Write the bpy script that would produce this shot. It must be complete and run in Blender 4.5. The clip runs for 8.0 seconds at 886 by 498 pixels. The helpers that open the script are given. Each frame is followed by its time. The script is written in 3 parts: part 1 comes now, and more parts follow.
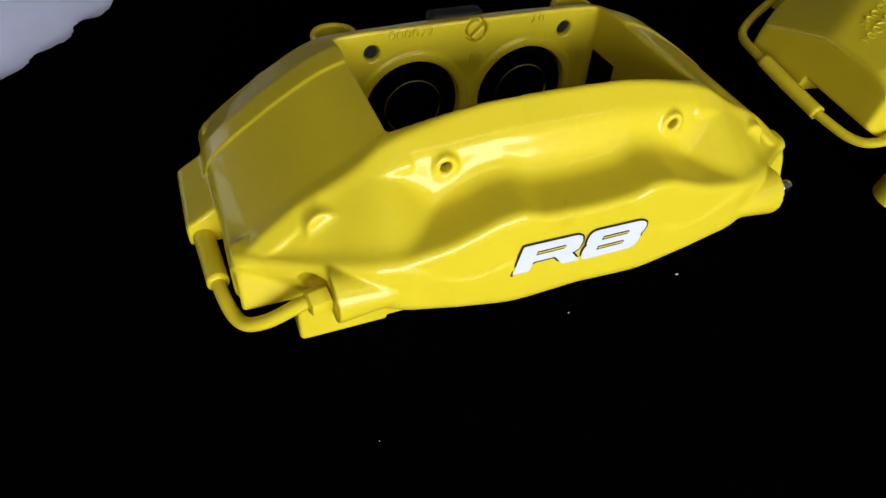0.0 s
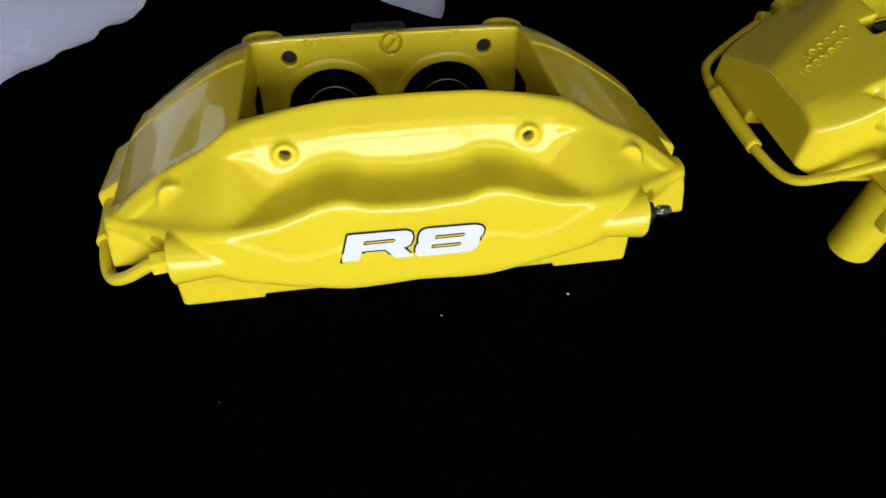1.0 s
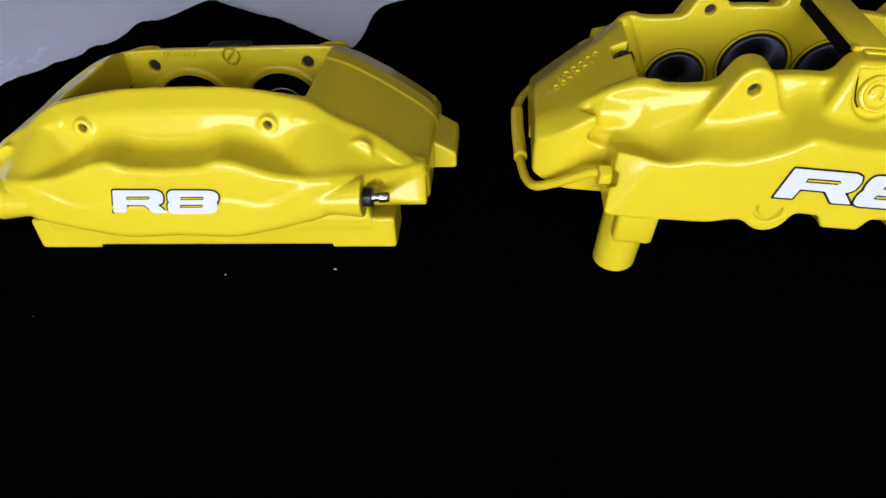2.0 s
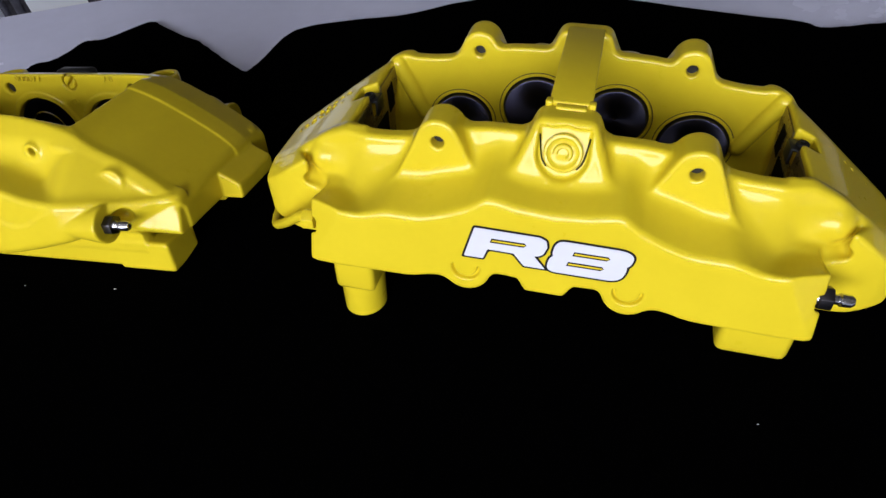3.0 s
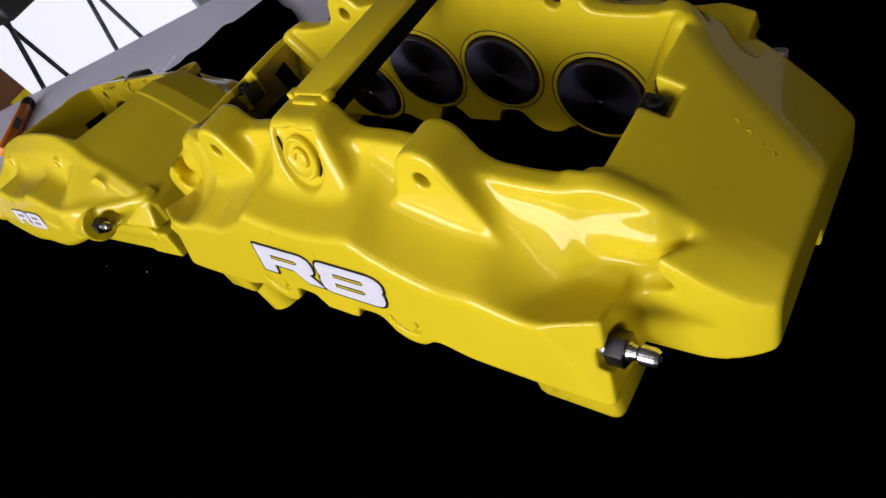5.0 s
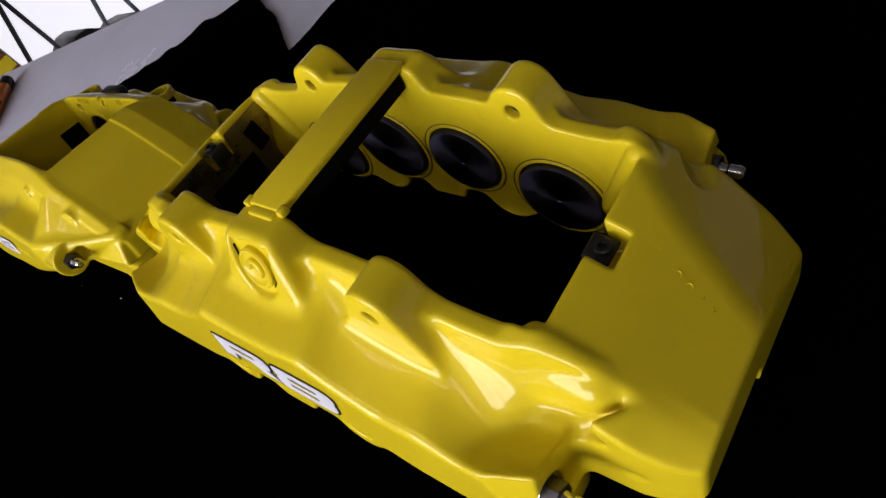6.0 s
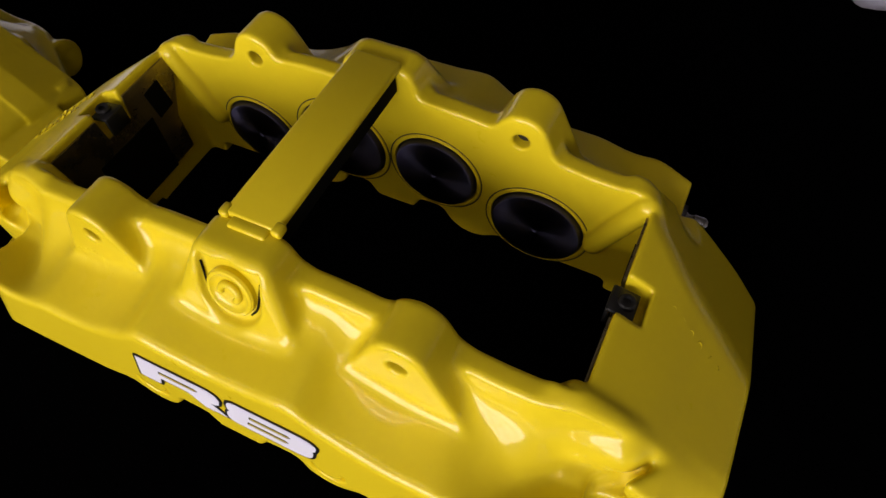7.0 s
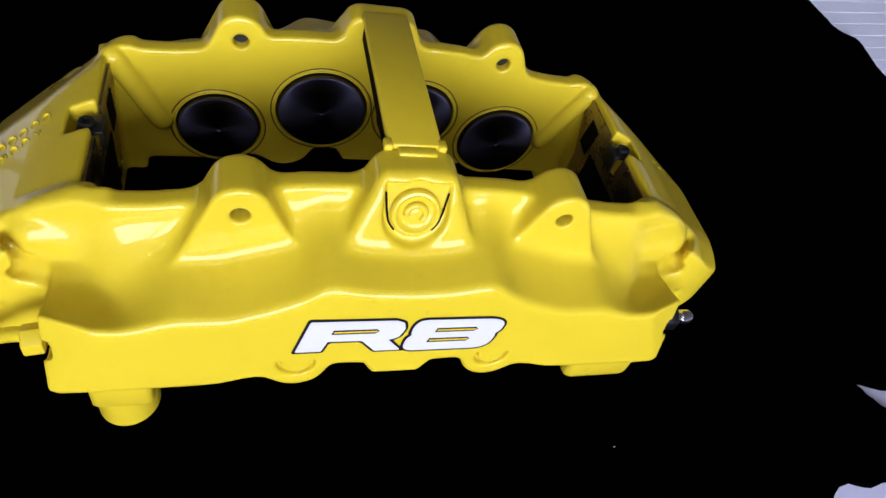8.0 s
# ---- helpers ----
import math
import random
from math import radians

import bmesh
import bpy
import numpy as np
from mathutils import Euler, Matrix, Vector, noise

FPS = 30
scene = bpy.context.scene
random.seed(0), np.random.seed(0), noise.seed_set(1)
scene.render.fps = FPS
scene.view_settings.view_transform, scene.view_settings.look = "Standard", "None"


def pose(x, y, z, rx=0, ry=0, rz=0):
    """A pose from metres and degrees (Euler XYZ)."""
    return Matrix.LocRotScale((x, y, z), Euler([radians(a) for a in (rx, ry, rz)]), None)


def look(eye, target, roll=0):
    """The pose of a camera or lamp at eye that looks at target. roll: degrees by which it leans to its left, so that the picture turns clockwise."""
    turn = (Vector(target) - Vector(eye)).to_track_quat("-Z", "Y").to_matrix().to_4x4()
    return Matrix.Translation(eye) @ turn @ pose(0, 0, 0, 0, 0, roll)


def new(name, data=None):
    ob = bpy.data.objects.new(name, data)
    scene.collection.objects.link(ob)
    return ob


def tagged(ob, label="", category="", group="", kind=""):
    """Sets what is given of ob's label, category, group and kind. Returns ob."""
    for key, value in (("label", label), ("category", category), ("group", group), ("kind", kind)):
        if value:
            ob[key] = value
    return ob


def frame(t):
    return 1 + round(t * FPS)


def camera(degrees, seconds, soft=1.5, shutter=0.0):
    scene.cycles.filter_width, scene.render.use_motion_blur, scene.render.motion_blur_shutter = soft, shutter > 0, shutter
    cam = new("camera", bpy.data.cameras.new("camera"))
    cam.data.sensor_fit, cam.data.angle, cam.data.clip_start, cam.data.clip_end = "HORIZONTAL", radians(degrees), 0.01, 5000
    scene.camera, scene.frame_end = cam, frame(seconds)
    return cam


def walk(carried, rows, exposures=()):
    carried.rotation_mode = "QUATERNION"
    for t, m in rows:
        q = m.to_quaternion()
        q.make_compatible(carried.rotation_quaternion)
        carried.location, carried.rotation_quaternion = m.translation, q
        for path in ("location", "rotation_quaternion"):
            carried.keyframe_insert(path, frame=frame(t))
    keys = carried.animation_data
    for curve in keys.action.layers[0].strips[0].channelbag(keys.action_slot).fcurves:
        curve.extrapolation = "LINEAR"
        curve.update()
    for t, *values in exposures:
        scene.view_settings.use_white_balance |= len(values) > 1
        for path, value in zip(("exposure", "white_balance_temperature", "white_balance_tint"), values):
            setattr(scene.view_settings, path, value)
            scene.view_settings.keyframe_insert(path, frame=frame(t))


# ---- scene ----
cam = camera(68.0, 8.0)
PATH = [
    (0, (-0.023, -0.157, 0.29), (0.572, 0.887, -1.309), 11.6),
    (0.2, (-0.007, -0.163, 0.296), (0.508, 0.907, -1.314), 8.6),
    (0.5, (0.016, -0.176, 0.297), (0.47, 0.938, -1.302), 7.7),
    (0.8, (0.058, -0.195, 0.297), (0.332, 1.02, -1.268), 2.0),
    (1, (0.098, -0.216, 0.302), (0.334, 1.009, -1.261), 3.0),
    (1.2, (0.144, -0.235, 0.305), (0.245, 1.007, -1.26), -0.6),
    (1.5, (0.207, -0.266, 0.31), (0.099, 1.043, -1.198), -5.6),
    (1.8, (0.277, -0.29, 0.321), (0.078, 1.051, -1.15), -7.4),
    (2, (0.314, -0.299, 0.319), (0.155, 1.06, -1.14), -4.8),
    (2.2, (0.359, -0.302, 0.317), (0.206, 1.066, -1.135), -3.8),
    (3.3, (0.593, -0.22, 0.301), (-0.044, 1.068, -1.09), -14.8),
    (3.5, (0.624, -0.2, 0.29), (-0.096, 1.052, -1.094), -18.1),
    (3.7, (0.651, -0.172, 0.272), (-0.223, 1.007, -1.086), -22.2),
    (4, (0.676, -0.15, 0.242), (-0.357, 0.92, -1.095), -26.5),
    (4.2, (0.686, -0.142, 0.226), (-0.422, 0.866, -1.099), -26.8),
    (5.3, (0.739, -0.079, 0.237), (-0.625, 0.612, -1.053), -43.7),
    (5.5, (0.739, -0.066, 0.244), (-0.63, 0.595, -1.056), -44.0),
    (5.7, (0.739, -0.054, 0.252), (-0.626, 0.607, -1.052), -43.2),
    (6, (0.738, -0.041, 0.261), (-0.555, 0.625, -1.112), -40.7),
    (6.2, (0.732, -0.035, 0.265), (-0.468, 0.631, -1.19), -37.2),
    (6.5, (0.711, -0.03, 0.274), (-0.326, 0.643, -1.298), -31.2),
    (6.7, (0.686, -0.035, 0.282), (-0.226, 0.701, -1.338), -25.3),
    (7, (0.647, -0.048, 0.291), (-0.032, 0.808, -1.384), -16.8),
    (7.2, (0.608, -0.062, 0.292), (0.212, 0.893, -1.42), -5.9),
    (7.5, (0.538, -0.089, 0.299), (0.602, 0.948, -1.41), 8.6),
    (7.7, (0.507, -0.107, 0.298), (0.782, 0.973, -1.362), 11.9),
    (8, (0.465, -0.139, 0.304), (0.927, 0.935, -1.319), 15.1),
]
walk(cam, [(t, look(eye, target, roll)) for t, eye, target, roll in PATH],
     exposures=[(0.0, 0.12, 6400, 8), (2.2, 0.08, 6400, 9), (3.5, 0.05, 6700, 14), (4.2, -0.16, 7100, 15), (5.5, 0.08, 7000, 15), (6.0, 0.0, 7200, 15), (6.5, 0.0, 7800, 18), (7.0, -0.05, 7500, 21), (7.5, 0.24, 6500, 21), (8.0, 0.22, 6000, 22)])

# ---- light ----
world = bpy.data.worlds.new("world")
scene.world = world
world.use_nodes = True
wn = world.node_tree.nodes
sky = wn.new("ShaderNodeTexSky")
sky.sky_type, sky.sun_disc = "NISHITA", False
sky.sun_elevation, sky.sun_rotation = radians(35), radians(200)
world.node_tree.links.new(sky.outputs[0], wn["Background"].inputs[0])
wn["Background"].inputs[1].default_value = 0.05


def area(name, m, sx, sy, watts, colour=(1, 1, 1)):
    lamp = bpy.data.lights.new(name, "AREA")
    lamp.shape, lamp.size, lamp.size_y, lamp.energy, lamp.color = "RECTANGLE", sx, sy, watts, colour
    ob = new(name, lamp)
    ob.matrix_world = m
    return ob


# the wide window in the wall behind the camera, and the two long tubes of the ceiling lamp
area("window_light", look((0.20, -3.53, 1.24), (0.20, 0.0, 1.24)), 3.5, 2.0, 232, (0.935, 0.985, 1.06))
for y in (-1.53, -1.37):
    area("tube_light", look((0.2, y, 2.52), (0.2, y, 0.0)), 4.2, 0.014, 4.5, (1.0, 0.97, 0.9))

# ---- materials ----


def material(name):
    m = bpy.data.materials.new(name)
    m.use_nodes = True
    return m, m.node_tree.nodes, m.node_tree.links, m.node_tree.nodes["Principled BSDF"]


def surface(name, colour, rough, metal=0.0, vary=0.08, scale=40.0, bump=0.0, bump_scale=300.0, coat=0.0, coat_rough=0.05, spec=0.5):
    """A painted, metal or cloth surface with uneven colour and gloss at two scales and a fine relief."""
    m, n, l, p = material(name)
    co = n.new("ShaderNodeTexCoord")
    big, fine = n.new("ShaderNodeTexNoise"), n.new("ShaderNodeTexNoise")
    big.inputs["Scale"].default_value, big.inputs["Detail"].default_value = scale, 4
    fine.inputs["Scale"].default_value, fine.inputs["Detail"].default_value = scale * 9, 3
    l.new(co.outputs["Object"], big.inputs["Vector"]), l.new(co.outputs["Object"], fine.inputs["Vector"])
    both = n.new("ShaderNodeMath")
    both.operation = "MULTIPLY_ADD"
    both.inputs[1].default_value = 0.35
    l.new(fine.outputs[0], both.inputs[0]), l.new(big.outputs[0], both.inputs[2])
    ramp = n.new("ShaderNodeMapRange")
    ramp.inputs["From Min"].default_value, ramp.inputs["From Max"].default_value = 0.4, 0.95
    l.new(both.outputs[0], ramp.inputs[0])
    mix = n.new("ShaderNodeMix")
    mix.data_type = "RGBA"
    mix.inputs["A"].default_value = (*[max(0, c * (1 - vary)) for c in colour], 1)
    mix.inputs["B"].default_value = (*[min(1, c * (1 + vary)) for c in colour], 1)
    l.new(ramp.outputs[0], mix.inputs["Factor"]), l.new(mix.outputs["Result"], p.inputs["Base Color"])
    ro = n.new("ShaderNodeMapRange")
    ro.inputs["To Min"].default_value, ro.inputs["To Max"].default_value = rough * 0.8, min(1, rough * 1.25)
    l.new(ramp.outputs[0], ro.inputs[0]), l.new(ro.outputs[0], p.inputs["Roughness"])
    p.inputs["Metallic"].default_value = metal
    p.inputs["Specular IOR Level"].default_value = spec
    p.inputs["Coat Weight"].default_value, p.inputs["Coat Roughness"].default_value = coat, coat_rough
    p.inputs["Coat IOR"].default_value = 1.5
    if bump:
        t = n.new("ShaderNodeTexNoise")
        t.inputs["Scale"].default_value, t.inputs["Detail"].default_value = bump_scale, 3
        b = n.new("ShaderNodeBump")
        b.inputs["Strength"].default_value, b.inputs["Distance"].default_value = bump, 0.001
        l.new(co.outputs["Object"], t.inputs["Vector"]), l.new(t.outputs[0], b.inputs["Height"])
        l.new(b.outputs[0], p.inputs["Normal"])
    return m


YELLOW = surface("yellow_paint", (0.69, 0.53, 0.02), 0.32, vary=0.04, scale=25, bump=0.022, bump_scale=160, coat=0.5, coat_rough=0.045, spec=0.15)
WHITE = surface("white_vinyl", (0.66, 0.66, 0.76), 0.4, vary=0.02)
OUTLINE = surface("black_vinyl", (0.006, 0.006, 0.007), 0.6, spec=0.2)
PISTON = surface("anodised_black", (0.11, 0.11, 0.19), 0.42, metal=1.0, vary=0.06, scale=60)
CUP = surface("dull_black", (0.002, 0.002, 0.003), 0.5, vary=0.2, scale=60, spec=0.015)
for turned_metal in (PISTON, CUP):
    # lathe marks run round the face
    tn, tl = turned_metal.node_tree.nodes, turned_metal.node_tree.links
    ring = tn.new("ShaderNodeTangent")
    ring.direction_type, ring.axis = "RADIAL", "Z"
    tl.new(ring.outputs[0], tn["Principled BSDF"].inputs["Tangent"])
    tn["Principled BSDF"].inputs["Anisotropic"].default_value = 0.85
BOOT = surface("black_rubber", (0.012, 0.012, 0.012), 0.6)
STEEL = surface("dark_steel", (0.09, 0.085, 0.10), 0.34, metal=1.0, vary=0.3)
GREY = surface("grey_steel", (0.20, 0.22, 0.27), 0.4, metal=0.5, vary=0.1)
CHROME = surface("bright_steel", (0.6, 0.6, 0.64), 0.22, metal=1.0, vary=0.15)
PLATE = surface("steel_plate", (0.30, 0.24, 0.15), 0.28, metal=0.9, vary=0.3, scale=60)
# near-zero black, also put where deep shade lies under the bar and in openings
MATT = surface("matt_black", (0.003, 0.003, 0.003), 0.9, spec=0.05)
BLACK = surface("black_plastic", (0.008, 0.008, 0.009), 0.45)
CLOTH = surface("black_velvet", (0.0006, 0.0006, 0.0007), 1.0, vary=0.3, scale=120, bump=0.4, bump_scale=900, spec=0.0)
LAMINATE = surface("white_laminate", (0.70, 0.71, 0.92), 0.24, vary=0.05, scale=6)
# wall and ceiling greys darkened to hold down bounce and pale reflections
PALE = surface("low_bounce_grey", (0.15, 0.135, 0.12), 0.7, vary=0.05, scale=3)
LOW_BOUNCE = surface("low_bounce_dark", (0.12, 0.11, 0.10), 0.7, vary=0.08, scale=3)
PAINT = surface("white_wall_paint", (0.75, 0.75, 0.76), 0.7, vary=0.04, scale=3)
RIBBED = surface("white_ribbed_board", (0.80, 0.83, 1.0), 0.45, vary=0.05, scale=8)
WOOD = surface("brown_wood", (0.16, 0.06, 0.025), 0.45, vary=0.35, scale=9)
ORANGE = surface("orange_plastic", (0.75, 0.2, 0.01), 0.35, vary=0.08)
RED = surface("red_plastic", (0.7, 0.03, 0.02), 0.35, vary=0.08)
LINT = surface("white_lint", (0.4, 0.4, 0.42), 0.9)

# ---- shape tools ----


def part(name, bm, mat, parent=None, label="", smooth=True, at=None):
    me = bpy.data.meshes.new(name)
    bm.to_mesh(me)
    bm.free()
    me.materials.append(mat)
    if smooth:
        me.shade_smooth()
    ob = new(name, me)
    if at is not None:
        ob.matrix_world = at
    ob.parent = parent
    return tagged(ob, label)


def thing(name, m, label, category, group="", kind=""):
    ob = new(name)
    ob.matrix_world = m
    ob.empty_display_size = 0.02
    return tagged(ob, label, category, group, kind)


def sharp(bm, angle=35):
    for e in bm.edges:
        if len(e.link_faces) == 2 and e.calc_face_angle(0) > radians(angle):
            e.smooth = False
    return bm


def turned(profile, m=Matrix(), seg=40, scale=0.001, hollow=False):
    """A body of revolution about z: profile of (radius, height) in mm, from bottom to top; hollow: a closed ring."""
    bm = bmesh.new()
    rings = []
    for r, h in profile:
        rings.append([bm.verts.new((r * scale * math.cos(2 * math.pi * i / seg), r * scale * math.sin(2 * math.pi * i / seg), h * scale)) for i in range(seg)] if r > 0
                     else [bm.verts.new((0, 0, h * scale))])
    for a, b in zip(rings, rings[1:] + (rings[:1] if hollow else [])):
        for i in range(seg):
            j = (i + 1) % seg
            f = [a[i % len(a)], a[j % len(a)], b[j % len(b)], b[i % len(b)]]
            f = list(dict.fromkeys(f))
            if len(f) > 2:
                bm.faces.new(f)
    for ring, flip in ((rings[0], True), (rings[-1], False)):
        if len(ring) > 1 and not hollow:
            bm.faces.new(ring[::-1] if flip else ring)
    bmesh.ops.transform(bm, matrix=m, verts=bm.verts)
    return sharp(bm)


def boxy(sx, sy, sz, m=Matrix(), bevel=0.0, seg=2):
    bm = bmesh.new()
    bmesh.ops.create_cube(bm, size=1)
    bmesh.ops.scale(bm, vec=(sx, sy, sz), verts=bm.verts)
    if bevel:
        bmesh.ops.bevel(bm, geom=bm.edges[:], offset=bevel, segments=seg, affect="EDGES", profile=0.5)
    bmesh.ops.transform(bm, matrix=m, verts=bm.verts)
    return sharp(bm, 50)


def prism(outline, z0, z1, m=Matrix(), bevel=0.0):
    bm = bmesh.new()
    f = bm.faces.new([bm.verts.new((x, y, z0)) for x, y in outline])
    r = bmesh.ops.extrude_face_region(bm, geom=[f])
    bmesh.ops.translate(bm, vec=(0, 0, z1 - z0), verts=[v for v in r["geom"] if isinstance(v, bmesh.types.BMVert)])
    bmesh.ops.recalc_face_normals(bm, faces=bm.faces)
    if bevel:
        bmesh.ops.bevel(bm, geom=bm.edges[:], offset=bevel, segments=2, affect="EDGES", profile=0.5)
    bmesh.ops.transform(bm, matrix=m, verts=bm.verts)
    return sharp(bm, 30)


def smooth_path(points, steps=10):
    """Catmull-Rom through the points."""
    p = [Vector(q) for q in points]
    p = [p[0] * 2 - p[1]] + p + [p[-1] * 2 - p[-2]]
    out = []
    for a, b, c, d in zip(p, p[1:], p[2:], p[3:]):
        for i in range(steps):
            t = i / steps
            out.append(0.5 * ((2 * b) + (c - a) * t + (2 * a - 5 * b + 4 * c - d) * t * t + (3 * b - a - 3 * c + d) * t ** 3))
    return out + [p[-2]]


def tube(points, radius, seg=14, scale=0.001, steps=10):
    path = [q * scale for q in smooth_path(points, steps)]
    bm = bmesh.new()
    rings, side = [], Vector((0.31, 0.17, 0.93))
    for i, q in enumerate(path):
        d = (path[min(i + 1, len(path) - 1)] - path[max(i - 1, 0)]).normalized()
        side = (side - d * side.dot(d)).normalized()
        up = d.cross(side)
        rings.append([bm.verts.new(q + (side * math.cos(2 * math.pi * k / seg) + up * math.sin(2 * math.pi * k / seg)) * radius * scale) for k in range(seg)])
    for a, b in zip(rings, rings[1:]):
        for k in range(seg):
            bm.faces.new((a[k], a[(k + 1) % seg], b[(k + 1) % seg], b[k]))
    bm.faces.new(rings[0][::-1]), bm.faces.new(rings[-1])
    return sharp(bm, 60)


# ---- cast bodies: smooth solids on a fine lattice, in mm ----


def smin(a, b, k):
    h = np.clip(0.5 + 0.5 * (b - a) / k, 0, 1)
    return b * (1 - h) + a * h - k * h * (1 - h)


def smax(a, b, k):
    return -smin(-a, -b, k)


def allof(k, *fs):
    out = fs[0]
    for f in fs[1:]:
        out = smax(out, f, k)
    return out


def curve(x, knots):
    """A smooth (monotone cubic) line through the knots (x, y)."""
    xs, ys = np.array([k[0] for k in knots], float), np.array([k[1] for k in knots], float)
    h = np.diff(xs)
    d = np.diff(ys) / h
    m = np.zeros(len(xs))
    m[0], m[-1] = d[0], d[-1]
    for i in range(1, len(xs) - 1):
        m[i] = 0 if d[i - 1] * d[i] <= 0 else 2 * d[i - 1] * d[i] / (d[i - 1] + d[i])
    x = np.asarray(x, float)
    i = np.clip(np.searchsorted(xs, x) - 1, 0, len(h) - 1)
    t = np.clip((x - xs[i]) / h[i], 0, 1)
    y = (1 + 2 * t) * (1 - t) ** 2 * ys[i] + t * (1 - t) ** 2 * h[i] * m[i] + t * t * (3 - 2 * t) * ys[i + 1] + t * t * (t - 1) * h[i] * m[i + 1]
    return y.astype(np.float32)


def side(x, z, x0, z0, x1, z1):
    """Distance to the line from (x0, z0) to (x1, z1), positive on its left as it runs down."""
    n = math.hypot(x1 - x0, z1 - z0)
    return ((z - z0) * (x1 - x0) - (x - x0) * (z1 - z0)) / n


def capsule(u, s, w, a, b, ra, rb):
    ab = [q - p for p, q in zip(a, b)]
    t = np.clip(((u - a[0]) * ab[0] + (s - a[1]) * ab[1] + (w - a[2]) * ab[2]) / sum(c * c for c in ab), 0, 1)
    return np.sqrt((u - a[0] - ab[0] * t) ** 2 + (s - a[1] - ab[1] * t) ** 2 + (w - a[2] - ab[2] * t) ** 2) - (ra + (rb - ra) * t)


def lattice(lo, hi, step):
    ax = [np.arange(a, b + step, step, dtype=np.float32) for a, b in zip(lo, hi)]
    return ax[0][:, None, None], ax[1][None, :, None], ax[2][None, None, :]


def skin(field, lo, step, name, mat, parent):
    """The surface where the field is zero, as a mesh with normals from the field."""
    d = field.astype(np.float32)
    inside = d < 0
    n = np.array(d.shape)
    corner = [(i, j, k) for i in (0, 1) for j in (0, 1) for k in (0, 1)]
    view = lambda a, c: a[c[0]:n[0] - 1 + c[0], c[1]:n[1] - 1 + c[1], c[2]:n[2] - 1 + c[2]]
    total = sum(view(inside, c).astype(np.int8) for c in corner)
    cells = np.argwhere((total > 0) & (total < 8))
    number = -np.ones(n - 1, np.int64)
    number[tuple(cells.T)] = np.arange(len(cells))
    acc, cnt = np.zeros((len(cells), 3)), np.zeros(len(cells))
    for c in corner:
        for axis in range(3):
            if c[axis]:
                continue
            e = list(c)
            e[axis] = 1
            a, b = d[tuple((cells + c).T)], d[tuple((cells + e).T)]
            hit = (a < 0) != (b < 0)
            t = np.where(hit, a / np.where(hit, a - b, 1), 0)
            p = np.repeat(np.array([c], float), len(cells), 0)
            p[:, axis] = t
            acc[hit] += p[hit]
            cnt[hit] += 1
    pos = cells + acc / cnt[:, None]
    quads = []
    for axis in range(3):
        o1, o2 = [a for a in range(3) if a != axis]
        s0, s1 = [slice(None)] * 3, [slice(None)] * 3
        s0[axis], s1[axis] = slice(0, -1), slice(1, None)
        a, b = inside[tuple(s0)], inside[tuple(s1)]
        ids = np.argwhere(a != b)
        ok = (ids[:, o1] > 0) & (ids[:, o2] > 0) & (ids[:, o1] < n[o1] - 1) & (ids[:, o2] < n[o2] - 1)
        ids = ids[ok]
        q = []
        for x, y in ((0, 0), (-1, 0), (-1, -1), (0, -1)):
            k = ids.copy()
            k[:, o1] += x
            k[:, o2] += y
            q.append(number[tuple(k.T)])
        q = np.stack(q, 1)
        quads.append(q)
    quads = np.concatenate(quads)
    g = np.stack(np.gradient(d), -1)
    base = np.clip(np.floor(pos).astype(int), 0, n - 2)
    f = pos - base
    nor = np.zeros_like(pos)
    for c in corner:
        wgt = np.prod([f[:, k] if c[k] else 1 - f[:, k] for k in range(3)], 0)
        nor += g[tuple((base + c).T)] * wgt[:, None]
    nor /= np.maximum(np.linalg.norm(nor, axis=1), 1e-9)[:, None]
    p0, p1, p2, p3 = (pos[quads[:, k]] for k in range(4))
    wrong = (np.cross(p2 - p0, p3 - p1) * nor[quads[:, 0]]).sum(1) < 0
    quads[wrong] = quads[wrong][:, ::-1]
    pos = (pos * step + np.array(lo)) * 0.001
    me = bpy.data.meshes.new(name)
    me.vertices.add(len(pos))
    me.vertices.foreach_set("co", pos.astype(np.float32).ravel())
    me.loops.add(quads.size)
    me.loops.foreach_set("vertex_index", quads.astype(np.int32).ravel())
    me.polygons.add(len(quads))
    me.polygons.foreach_set("loop_start", np.arange(0, quads.size, 4, dtype=np.int32))
    me.update(calc_edges=True)
    me.validate()
    me.shade_smooth()
    me.normals_split_custom_set_from_vertices([tuple(v) for v in nor])
    me.materials.append(mat)
    ob = new(name, me)
    ob.parent = parent
    return ob


STEP = 1.05
BORES = [(-73, -49, 19.2), (-24, -35, 21.8), (24, -35, 19.6), (73, -49, 21.2)]


